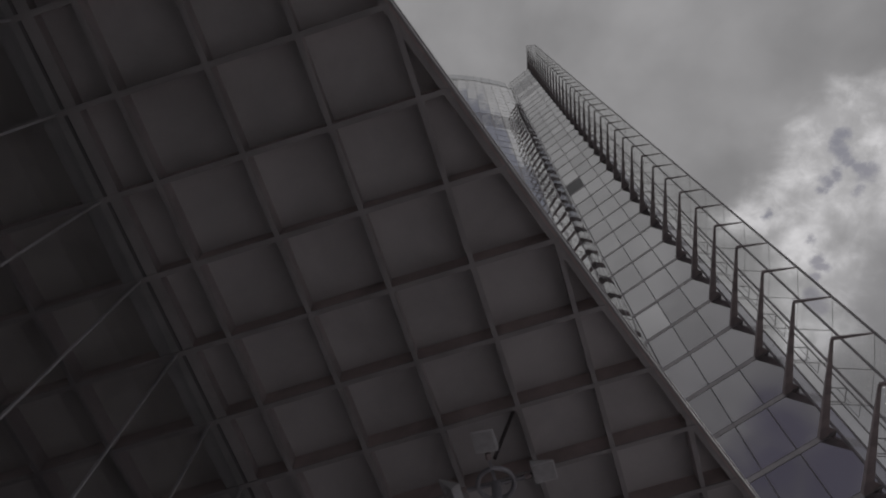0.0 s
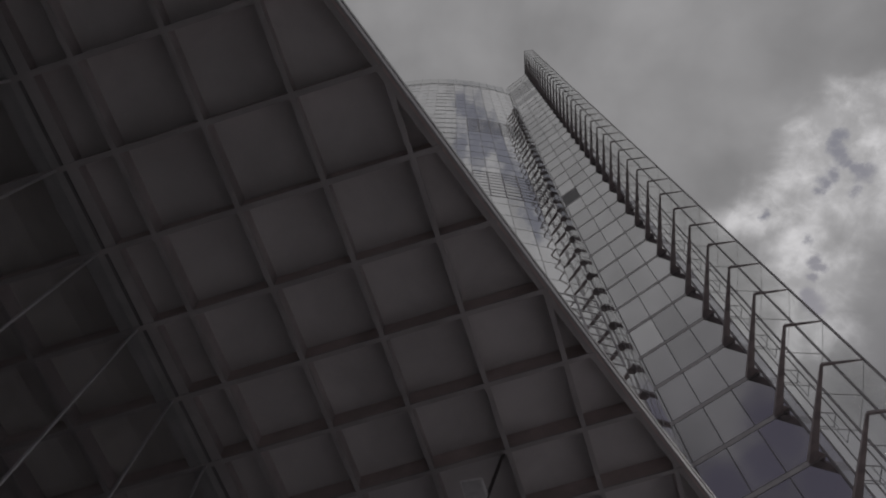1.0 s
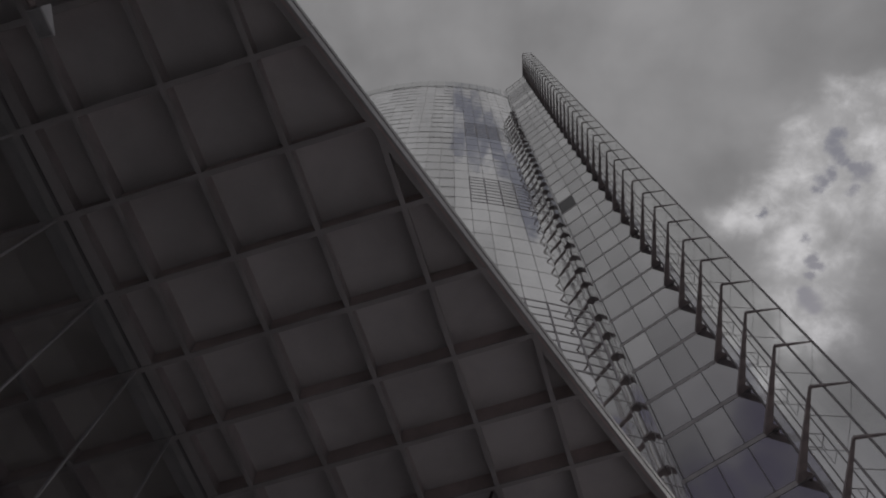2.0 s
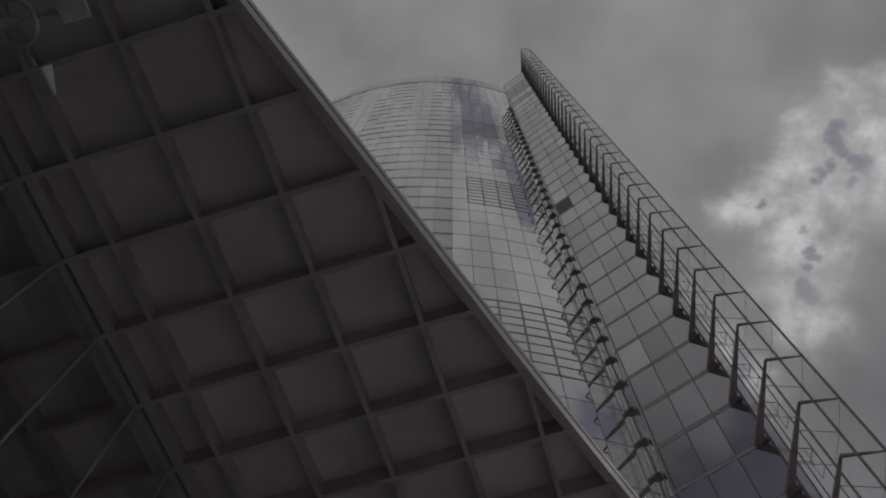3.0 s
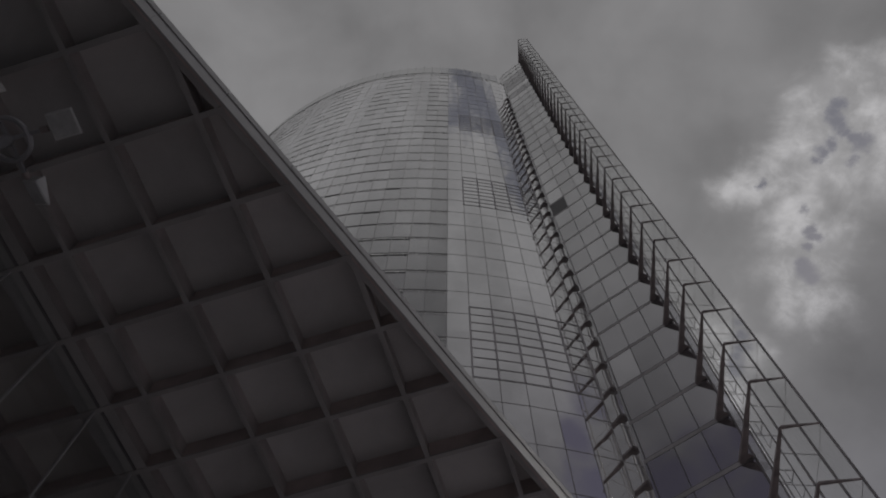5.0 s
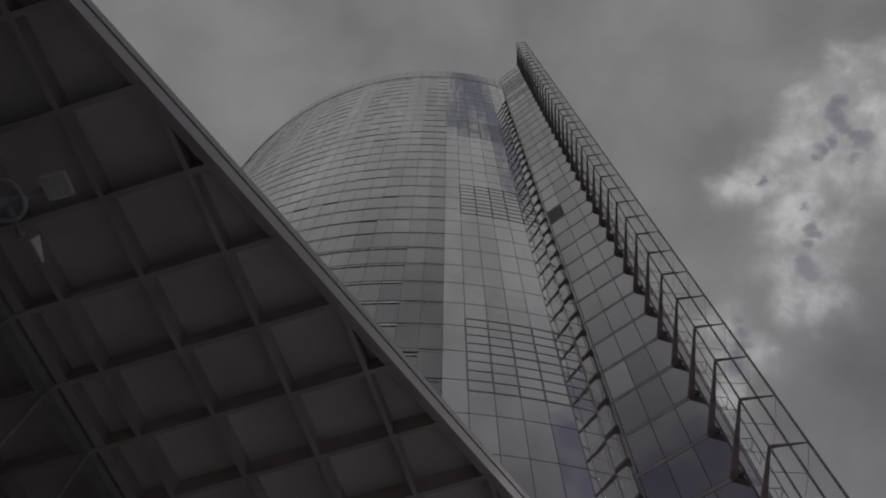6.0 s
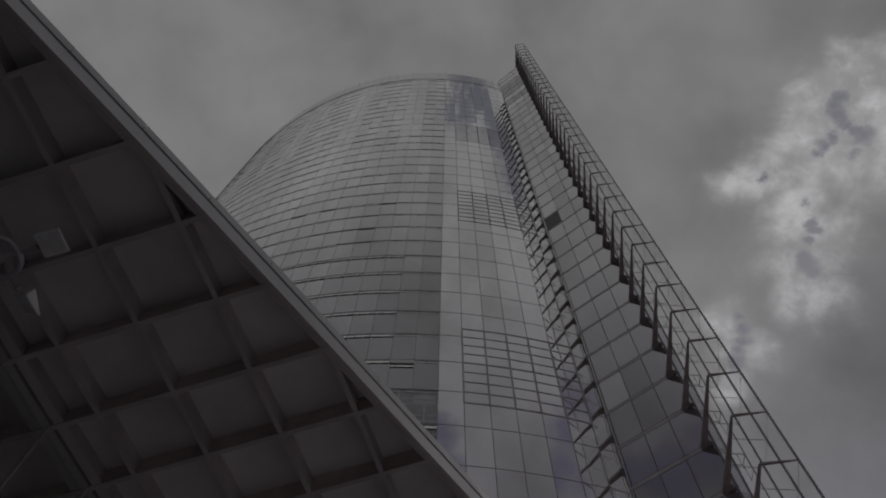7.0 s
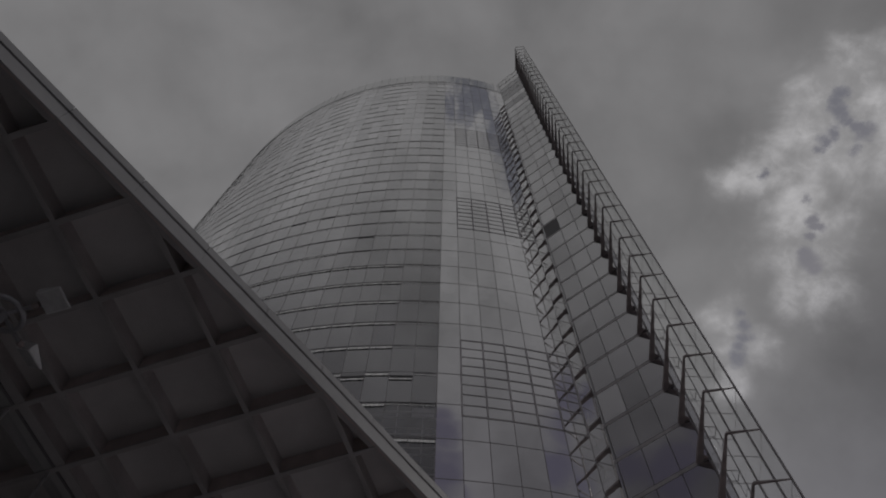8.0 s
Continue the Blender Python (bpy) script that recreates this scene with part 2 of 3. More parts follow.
INNER = solid("inner_wall_grey", (0.10, 0.095, 0.12), 0.7, vary=0.3, scale=0.7)
BLIND = solid("pale_blind", (0.78, 0.75, 0.76), 0.6, vary=0.2, scale=0.8)
WINDOW_FIXED = coated_glass("window_glass_fixed", True, clear=2.55)
WINDOW_FAR = coated_glass("window_glass_far", True, clear=2.30)
GLASS_FAR = coated_glass("facade_glass_far", True, refl=0.97, spread=0.015)
BAND = solid("band_frame_metal", (0.68, 0.655, 0.66), 0.5, 0.3, vary=0.2, scale=0.6)
GLASS_FIN = coated_glass("wing_glass", False, dark=(0.075, 0.070, 0.080), refl=0.48, spread=0.045, slant=0.5)
GLASS_DIM = coated_glass("wing_glass_dim", False, dark=(0.05, 0.046, 0.055), refl=0.36, spread=0.03, slant=0.4)
GLASS_PALE = coated_glass("wing_glass_pale", False, dark=(0.18, 0.17, 0.168), refl=0.68, spread=0.06, slant=0.1)
# near-black colour stands in for the shade inside open vents
VENT_SHADE = solid("open_vent_shade", (0.03, 0.027, 0.03), 0.35)
SCREEN = clear_glass("screen_glass", (0.95, 0.952, 0.948), 0.06)
LOBBY_GLASS = clear_glass("lobby_glass", (0.97, 0.97, 0.975), 0.09)
RETURN_GLASS = clear_glass("return_glass", (0.78, 0.78, 0.80), 0.28)
PLAIN_GLASS = clear_glass("plain_glass", (0.97, 0.98, 0.98), 0.03)
CROWN_GLASS = clear_glass("crown_glass", (0.93, 0.94, 0.95), 0.50)


# ---- mesh helpers ----
def box_into(bm, m, sx, sy, sz, taper=1.0):
    """A box of the given size, centred on the pose m; taper narrows its +x end."""
    v = []
    for x in (-0.5, 0.5):
        k = taper if x > 0 else 1.0
        for y in (-0.5, 0.5):
            for z in (-0.5, 0.5):
                v.append(bm.verts.new(m @ Vector((x * sx, y * sy * k, z * sz * k))))
    for f in ((0, 1, 3, 2), (4, 6, 7, 5), (0, 4, 5, 1), (2, 3, 7, 6), (0, 2, 6, 4), (1, 5, 7, 3)):
        bm.faces.new([v[i] for i in f])
    return v


def bar_pose(a, b, up=(0, 0, 1)):
    """The pose at the middle of a-b with x along it and z towards up."""
    a, b = Vector(a), Vector(b)
    x = (b - a).normalized()
    y = Vector(up).cross(x).normalized()
    z = x.cross(y)
    m = Matrix((x, y, z)).transposed().to_4x4()
    m.translation = (a + b) / 2
    return m


def bar_into(bm, a, b, w, h, up=(0, 0, 1), taper=1.0):
    return box_into(bm, bar_pose(a, b, up), (Vector(b) - Vector(a)).length, w, h, taper)


def bar(a, b, w, h, up=(0, 0, 1), taper=1.0):
    bm = bmesh.new()
    bar_into(bm, a, b, w, h, up, taper)
    return bm


def tube_into(bm, a, b, r, r2=None, n=12):
    m = bar_pose(a, b, (0.3, 0.9, 0.1) if abs((Vector(b) - Vector(a)).normalized().z) > 0.9 else (0, 0, 1))
    half = (Vector(b) - Vector(a)).length / 2
    rings = []
    for x, rr in ((-half, r), (half, r if r2 is None else r2)):
        rings.append([bm.verts.new(m @ Vector((x, rr * math.cos(2 * math.pi * i / n), rr * math.sin(2 * math.pi * i / n)))) for i in range(n)])
    for i in range(n):
        bm.faces.new((rings[0][i], rings[0][(i + 1) % n], rings[1][(i + 1) % n], rings[1][i]))
    bm.faces.new(rings[0][::-1])
    bm.faces.new(rings[1])


def part(name, bm, mat, parent=None, label="", m=None):
    """Links a bmesh (or a mesh) as one object under its thing."""
    if isinstance(bm, bmesh.types.BMesh):
        bmesh.ops.recalc_face_normals(bm, faces=bm.faces[:])
        me = bpy.data.meshes.new(name)
        bm.to_mesh(me)
        bm.free()
        me.materials.append(mat)
    else:
        me = bm
    ob = new(name, me)
    if parent is not None:
        ob.parent = parent
    if m is not None:
        ob.matrix_basis = m
    if label:
        tagged(ob, label)
    return ob


def thing(name, m, label, category, group="", kind=""):
    e = new(name)
    e.matrix_basis = m
    return tagged(e, label, category, group, kind)


# ---- ground ----
# out of view; its dark tone keeps bounced light off the canopy
bm = bmesh.new()
bmesh.ops.create_grid(bm, x_segments=8, y_segments=8, size=1500)
ground = part("ground", bm, ASPHALT)
tagged(ground, "dark grey asphalt of an open square", "ground", kind="structure")
# added unseen slab, its extent set by where the canopy needs bounced light
bm = bmesh.new()
box_into(bm, pose(24, 6.5, 0.05), 58, 24, 0.10)
pavement = part("pavement", bm, BOUNCE_PAVING)
tagged(pavement, "unseen pale paving added to bounce light up onto the canopy", "pavement", kind="structure")

# ---- canopy ----
O = Vector((-2.253, 2.846, 16.171))
U = Vector((1.695, -0.595, 0.084)).normalized()
V = Vector((0.627, 1.689, 0.051))
V = (V - U * V.dot(U)).normalized()
N = U.cross(V)
CM = Matrix((U, V, N)).transposed().to_4x4()
CM.translation = O
STEP = 1.80
canopy = thing("canopy_roof", CM, "dark grey coffered steel canopy with a pale metal edge", "canopy")
# the free edge, a very flat arc in the canopy's own plane


def rim(y):
    return Vector((2.45 + 0.343 * y - 0.0012 * (y + 1) ** 2 + 0.0028 * max(0.0, y - 0.5) ** 2, y, 0))


EDGE_IN = 0.06
DEEP = 0.55
LEFT, FAR_LEFT = -4.93, -22.0
LOW, HIGH = -16.0, 24.0


def edge_x(y, inset=0.0):
    return rim(y).x - inset * 1.06


def edge_y(x, inset=0.0):
    y = -30.0
    while edge_x(y, inset) < x:
        y += 0.02
    return y


for j in range(-9, 14):
    y = j * STEP
    x1 = edge_x(y, EDGE_IN * 0.5)
    x0 = max(FAR_LEFT, -40)
    if x1 - x0 < 0.3:
        continue
    rib = part("cross_rib", bar((x0, y, DEEP / 2 + 0.02), (x1, y, DEEP / 2 + 0.02), 0.05, DEEP - 0.04), WEB, canopy)
    part("flange", bar((x0, y, 0.014), (x1, y, 0.014), 0.115, 0.04), RIB, rib)
for i in range(-12, 12):
    x = i * STEP
    if abs(x - LEFT) < 0.6:
        continue
    y0 = max(LOW, edge_y(x, EDGE_IN * 0.5))
    if HIGH - y0 < 0.3:
        continue
    rib = part("long_rib", bar((x, y0, DEEP / 2 + 0.025), (x, HIGH, DEEP / 2 + 0.025), 0.05, DEEP - 0.05), LONG_WEB, canopy)
    part("flange", bar((x, y0, 0.026), (x, HIGH, 0.026), 0.115, 0.04), RIB, rib)
# edge beam, fascia boards with a dark joint, drip edge
up = Vector((0, 0, 1))
for i in range(-6, 17):
    p, q = rim(-9.04 + 1.75 * i), rim(-9.04 + 1.75 * (i + 1))
    along = (q - p).normalized()
    out = Vector((along.y, -along.x, 0))
    part("edge_beam", bar(p - out * EDGE_IN / 2 + up * 0.30, q - out * EDGE_IN / 2 + up * 0.30, EDGE_IN, 0.60), WEB, canopy)
    part("edge_flange", bar(p - out * 0.095 + up * 0.030, q - out * 0.095 + up * 0.030, 0.17, 0.03), RIB, canopy)
    part("joint_strip", bar(p - out * 0.005 + up * 0.46, q - out * 0.005 + up * 0.46, 0.03, 0.56), GROOVE, canopy)
    part("fascia_board", bar(p + out * 0.02 + up * 0.20, q - along * 0.004 + out * 0.02 + up * 0.20, 0.04, 0.46), FASCIA, canopy)
    part("gutter_board", bar(p + out * 0.03 + up * 0.625, q - along * 0.014 + out * 0.03 + up * 0.625, 0.06, 0.27), FASCIA, canopy)
# ceiling sheet above the ribs, and the roof skin
bm = bmesh.new()
outline = [Vector((LEFT, LOW, 0)), *[Vector((edge_x(y, 0.1), y, 0)) for y in np.linspace(LOW, HIGH, 21) if edge_x(y, 0.1) > LEFT], Vector((LEFT, HIGH, 0))]
lo = [bm.verts.new(v + up * (DEEP + 0.002)) for v in outline]
hi = [bm.verts.new(v + up * (DEEP + 0.14)) for v in outline]
bm.faces.new(lo)
bm.faces.new(hi)
for i in range(len(outline)):
    bm.faces.new((lo[i], lo[i - 1], hi[i - 1], hi[i]))
part("soffit_sheet", bm, CEILING, canopy)
bm = bmesh.new()
box_into(bm, pose((FAR_LEFT + LEFT) / 2, (LOW + HIGH) / 2, DEEP + 0.071), LEFT - FAR_LEFT - 0.01, HIGH - LOW, 0.138)
part("lobby_soffit", bm, LOBBY_CEILING, canopy, "dark grey ceiling panels inside the lobby")
# head beam over the lobby glazing, with a pale rail along its outer side
part("head_beam", bar((LEFT - 0.02, LOW, 0.24), (LEFT - 0.02, HIGH, 0.24), 0.46, 0.42), HEAD, canopy)
part("head_rail", bar((LEFT + 0.24, LOW, 0.20), (LEFT + 0.24, HIGH, 0.20), 0.05, 0.40), VENT, canopy)
part("head_flange", bar((LEFT + 0.40, LOW, 0.04), (LEFT + 0.40, HIGH, 0.04), 0.24, 0.03), RIB, canopy)
part("head_web", bar((LEFT + 0.40, LOW, 0.30), (LEFT + 0.40, HIGH, 0.30), 0.05, 0.48), LONG_WEB, canopy)

# ---- lobby glazing below the canopy ----
glazing = thing("lobby_glazing", pose(*(CM @ Vector((LEFT, 0, 0))).to_tuple()[:2], 0, 0, 0, math.degrees(math.atan2(V.x, V.y)) * -1), "tall dark lobby glass wall with slim bright mullions", "glass wall", kind="structure")
TOP = 15.7
for j in range(-9, 14):
    y = j * STEP
    part("mullion", bar((0.10, y, 0), (0.10, y, TOP + 0.05 * j + 0.3), 0.036, 0.06, up=(1, 0, 0)), MULLION, glazing)
    if j < 13:
        for z0, z1 in ((0, 4), (4, 8), (8, 12), (12, TOP + 0.05 * j + 0.2)):
            part("pane", bar((0.10, y + STEP / 2, z0 + 0.02), (0.10, y + STEP / 2, z1 - 0.02), 0.02, STEP - 0.07, up=(0, 1, 0)), LOBBY_GLASS, glazing)

# back wall of the lobby
bm = bmesh.new()
box_into(bm, CM @ pose(FAR_LEFT - 0.2, 4, -8.2), 0.4, 60, 17.5)
lobby_wall = part("wall_lobby", bm, RIB)
tagged(lobby_wall, "dim grey rear wall inside the lobby", "wall", kind="structure")

# ---- tower ----
CX, CY = 0.298, 82.34
AX, BY = 54.81, 63.32
BAY = 1.64
tower = thing("office_tower", pose(CX, CY, 0), "tall curved glass office tower with a mirrored skin", "tower")
FLOOR = 3.6
RIM = 153.2


def level(k):
    return 28.6 + FLOOR * k


# angles round the oval plan at even steps along its skin
turns = np.linspace(-1.45, 0.6, 8201)
walked = np.concatenate([[0.0], np.cumsum(np.hypot(AX * np.diff(np.sin(turns)), BY * np.diff(np.cos(turns))))])
walked -= np.interp(math.asin((3.2 - CX) / AX), turns, walked)


def face(j, r=0.0):
    """Plan point of column line j on the oval skin, r metres out from it."""
    a = float(np.interp(j * BAY, walked, turns))
    n = Vector((math.sin(a) / AX, -math.cos(a) / BY, 0)).normalized()
    return Vector((AX * math.sin(a), -BY * math.cos(a), 0)) + n * r


K0, K1 = -7, 34
J0, J1 = -38, 6
far_v, far_f = [], []
rng = random.Random(7)


def pane_mesh(w, h, d, mat):
    bm = bmesh.new()
    box_into(bm, Matrix.Identity(4), w, d, h)
    bmesh.ops.recalc_face_normals(bm, faces=bm.faces[:])
    me = bpy.data.meshes.new("pane")
    bm.to_mesh(me)
    bm.free()
    me.materials.append(mat)
    return me


def face_pose(j0, j1, z0, z1, jitter=0.0, r=0.0):
    p, q = face(j0, r), face(j1, r)
    x = (q - p).normalized()
    m = Matrix((x, Vector((0, 0, 1)).cross(x), Vector((0, 0, 1)))).transposed().to_4x4()
    m.translation = (p + q) / 2 + Vector((0, 0, (z0 + z1) / 2))
    if jitter:
        m = m @ pose(0, 0, 0, rng.gauss(0, jitter), 0, rng.gauss(0, jitter))
    return m, (q - p).length


def box_list(verts, faces, m, sx, sy, sz):
    b = len(verts)
    for x in (-0.5, 0.5):
        for y in (-0.5, 0.5):
            for z in (-0.5, 0.5):
                verts.append((m @ Vector((x * sx, y * sy, z * sz)))[:])
    for f in ((0, 1, 3, 2), (4, 6, 7, 5), (0, 4, 5, 1), (2, 3, 7, 6), (0, 2, 6, 4), (1, 5, 7, 3)):
        faces.append([b + i for i in f])


def joined(name, verts, faces, mat, parent):
    me = bpy.data.meshes.new(name)
    me.from_pydata(verts, [], faces)
    me.materials.append(mat)
    me.update()
    ob = part(name, me, mat, parent)
    return tagged(ob, kind="stuff")


full = pane_mesh(BAY - 0.05, FLOOR - 0.05, 0.03, GLASS_NEAR)
full_window = pane_mesh(BAY - 0.02, FLOOR - 0.035, 0.03, WINDOW_NEAR)
low_window = pane_mesh(BAY - 0.02, FLOOR - 0.035, 0.03, WINDOW_LOW)
dim_window = pane_mesh(BAY - 0.02, FLOOR - 0.035, 0.03, WINDOW_DIM)
low_window.materials.append(PLAIN_GLASS)
for f in low_window.polygons:
    f.material_index = 0 if f.normal.y < -0.5 else 1
win_v, win_f, fix_v, fix_f = [], [], [], []
slot = pane_mesh(1.60, 0.10, 0.012, VENT)
# closed box, painted near-black as the shade behind an open flap
slot_shade = pane_mesh(1.60, 0.30, 0.05, VENT_SHADE)
slat = pane_mesh(1.58, 0.17, 0.010, SLAT)
wide_slat = pane_mesh(1.58, 0.30, 0.010, SLAT)
slat_v, slat_f, open_v, open_f = [], [], [], []
columns = [(j, j + 1) for j in range(J0, J1)]


def strip(j):
    """Pairs of columns with fixed glass between the groups of four with opening windows."""
    return j % 6 in (1, 2)


# tilted flaps and the dim windows below them
OPEN = {(4, -5), (4, -3), (13, -11), (13, -9), (11, -6), (13, -5)}
DIM = {(4, -5), (5, -6), (5, -7), (7, -4), (6, -4)}


def run_of(k, j):
    """Along a storey the flaps stand alike for a few windows in a row."""
    dice = random.Random(k * 31 + (j + 3) // 2).random()
    return "gap" if dice < 0.22 else "slat" if dice < 0.68 else "thin"


for k in range(K0, K1 + 1):
    z0, z1 = level(k), min(level(k + 1), RIM)
    for j0, j1 in columns:
        m, w = face_pose(j0, j1, z0, z1, 0.07)
        if 0 <= k <= 17 and -9 <= j0 < 5 and z1 - z0 > 3.5:
            part("facade_pane", full if j0 >= -1 else low_window if k <= 3 else dim_window if (k, j0) in DIM else full_window, None, tower, m=m)
        else:
            kind = 0 if j0 >= -1 else 1 if k > 21 and strip(j0) else 2
            box_list((far_v, fix_v, win_v)[kind], (far_f, fix_f, win_f)[kind], m, w - (0.02 if kind else 0.05), 0.03, z1 - z0 - 0.04)
        if j0 < -1:
            # ventilation slot at the head of the pane: a dark bar in place of the gap, with a pale slat below it where
            # the window flap is shut
            if k > 21:
                sort = "" if strip(j0) else "gap" if rng.random() < 0.80 else ""
            elif k > 9:
                sort = "thin" if strip(j0) or (j0 >= -3 and k < 17) else run_of(k, j0)
            else:
                sort = "thin" if j0 >= -3 and k > 2 else "slat"
            if (k, j0) in OPEN or k == 21 and rng.random() < 0.3:
                sort = "open"
            if not sort:
                continue
            close = 0 <= k <= 17 and j0 >= -13
            drop = 0.42 if sort == "open" and k == 4 else 0.0
            tall = {"open": 0.30, "gap": 0.15, "thin": 0.04, "slat": 0.12}[sort]
            ms, w = face_pose(j0, j1, z1 - 0.10 - drop - tall, z1 - 0.10 - drop, r=0.03)
            if close and sort in ("open", "slat"):
                part("vent_slot", slot_shade if sort == "open" else slot, None, tower, m=ms)
            else:
                box_list(open_v, open_f, ms, w - 0.05, 0.03 if sort == "gap" else 0.015, tall if sort != "slat" else 0.12)
            if sort in ("slat", "thin") or drop:
                below = (0.40 if k < 10 else 0.31) if sort == "slat" else 0.36 if sort == "thin" else 0.90
                ms, w = face_pose(j0, j1, z1 - below - 0.02, z1 - below + 0.02, r=0.055)
                ms = ms @ pose(0, 0, 0, -8 if k < 10 else -3)
                if close and sort != "thin":
                    part("vent_slat", wide_slat if k < 10 else slat, None, tower, m=ms)
                else:
                    box_list(slat_v, slat_f, ms, w - 0.10, 0.010, (0.28 if k < 10 else 0.16) if sort == "slat" else 0.05)
joined("facade_glass", far_v, far_f, GLASS_FAR, tower)
joined("window_glass", win_v, win_f, WINDOW_FAR, tower)
joined("fixed_glass", fix_v, fix_f, WINDOW_FIXED, tower)
joined("vent_slot_rest", open_v, open_f, VENT, tower)
joined("vent_slat_rest", slat_v, slat_f, SLAT, tower)

for j in range(J0, J1 + 1):
    p = face(j, 0.02)
    part("mullion", bar(p + Vector((0, 0, level(K0))), p + Vector((0, 0, RIM)), 0.038 if j >= -1 else 0.030, 0.03 if j >= -1 else 0.018, up=(p.x, p.y, 0)), FRAME, tower)


def ring(z, w, h, ja=J0, jb=J1, r=0.02):
    """One bent bar along the skin at height z."""
    bm = bmesh.new()
    js = [*range(int(ja), int(jb) + 1)] + ([jb] if jb != int(jb) else [])
    rows = []
    for j in js:
        rows.append([bm.verts.new(face(j, r + a * w) + Vector((0, 0, z + b * h))) for a, b in ((-0.5, -0.5), (0.5, -0.5), (0.5, 0.5), (-0.5, 0.5))])
    for p, q in zip(rows, rows[1:]):
        for i in range(4):
            bm.faces.new((p[i], p[(i + 1) % 4], q[(i + 1) % 4], q[i]))
    bm.faces.new(rows[0])
    bm.faces.new(rows[-1])
    return bm


for k in range(K0, K1 + 1):
    part("transom", ring(level(k), 0.02, 0.042, -1, J1), FRAME, tower)
    part("transom", ring(level(k), 0.012, 0.03, J0, -1), FRAME, tower)
part("rim_beam", ring(RIM, 0.06, 0.07), BEAM, tower)
part("rim_beam", ring(RIM - 0.9, 0.03, 0.04), FRAME, tower)

# inner skin behind the clear windows: rails, blinds and room posts
for k in range(-1, 4):
    for dz, h in ((0.55, 0.10), (1.15, 0.05), (2.25, 0.06), (2.85, 0.12)):
        part("inner_rail", ring(level(k) + dz, 0.06, h, -9, -1, -0.22), BLIND, tower)
    for j in range(-9, -1):
        if rng.random() < 0.35:
            drop = rng.choice((0.5, 0.9, 1.4))
            m, w = face_pose(j + 0.06, j + 0.94, level(k) + 3.4 - drop, level(k) + 3.4, r=-0.30)
            bm = bmesh.new()
            box_into(bm, m, w, 0.02, drop)
            part("blind", bm, BLIND, tower)
for j in range(-9, 0):
    p = face(j + 0.5, -0.28)
    part("inner_post", bar(p + Vector((0, 0, level(-1))), p + Vector((0, 0, level(4))), 0.07, 0.05, up=(p.x, p.y, 0)), BLIND, tower)

# framed bands, four columns wide
for z0 in (41.85, 74.25, 106.65):
    for r in range(9):
        part("band_bar", ring(z0 + r * 9.5 / 8, 0.035, 0.13 if r % 4 == 0 else 0.075, 0, 5, 0.03), BAND, tower)
    for j in range(0, 6):
        p = face(j, 0.05)
        part("band_post", bar(p + Vector((0, 0, z0)), p + Vector((0, 0, z0 + 9.5)), 0.12, 0.035, up=(p.x, p.y, 0)), BAND, tower)

# glass crown above the rim
for j in range(J0, 6):
    p = face(j, 0.02)
    part("crown_post", bar(p + Vector((0, 0, RIM)), p + Vector((0, 0, RIM + 7.9)), 0.04, 0.07, up=(p.x, p.y, 0)), MULLION, tower)
    if j < 5:
        m, w = face_pose(j, j + 1, RIM + 0.2, RIM + 6.8)
        bm = bmesh.new()
        box_into(bm, m, w - 0.06, 0.02, 6.6)
        part("crown_pane", bm, CROWN_GLASS if j >= -2 else SCREEN, tower)

# roof and dark core behind the skin
bm = bmesh.new()
pts = [face(j, -0.4) for j in range(J0, J1 + 1)]
lo = [bm.verts.new(v + Vector((0, 0, 0.0))) for v in pts]
hi = [bm.verts.new(v + Vector((0, 0, RIM - 0.3))) for v in pts]
for i in range(len(pts) - 1):
    bm.faces.new((lo[i], lo[i + 1], hi[i + 1], hi[i]))
bm.faces.new((lo[-1], lo[0], hi[0], hi[-1]))
bm.faces.new(hi)
part("core", bm, INNER, tower)

# ---- wing wall with outriggers ----
L0 = Vector((12.40 - CX, 20.75 - CY, 0))
R = Vector((16.15 - CX, 17.60 - CY, 0))
D = (R - L0).normalized()
L = L0 + D * 0.36
E = L0 + D * 5.50
WALL_LEN = (E - L).length
NRM = Vector((D.y, -D.x, 0))


def wing_level(k):
    return 29.0 + FLOOR * k


WK0, WK1, CLEAR_FROM = -7, 37, 35
joints = [0.0, 1.72, 3.40, WALL_LEN]
tall = FLOOR - 0.36
finishes = {"plain": GLASS_FIN, "dim": GLASS_DIM, "pale": GLASS_PALE, "clear": SCREEN, "vent": VENT_SHADE}
flat = {n: [pane_mesh(b - a - 0.06, tall, 0.04, f) for a, b in zip(joints, joints[1:])] for n, f in finishes.items()}
# (4, 0): a tilted pane's bright cloud reflection, put into paler glass
PALE_PANES = {(4, 0), (14, 0), (19, 2), (29, 0), (29, 1)}
for k in range(WK0, WK1):
    z = wing_level(k)
    for i in range(3):
        sort = "clear" if k >= CLEAR_FROM else "pale" if k == 31 or (k, i) in PALE_PANES else "dim" if k in (30, 32, 33, 34) else "plain"
        lean = pose(0, 0, 0, rng.gauss(0, 0.16), 0, rng.gauss(0, 0.16))
        # no opening here: the vent's shade is a near-black pane
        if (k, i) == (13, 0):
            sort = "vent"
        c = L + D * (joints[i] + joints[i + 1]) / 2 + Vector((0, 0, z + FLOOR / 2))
        part("wing_pane", flat[sort][i], None, tower, "pane painted near-black for the shade in an open vent" if sort == "vent" else "", m=bar_pose(c - D, c + D) @ lean)
for k in range(WK0, WK1 + 1):
    z = Vector((0, 0, wing_level(k)))
    part("wing_beam", bar(L + z, E + z, 0.05, 0.28), BEAM, tower)
    part("beam_joint", bar(L + z + up * 0.165, E + z + up * 0.165, 0.055, 0.045), VENT, tower)
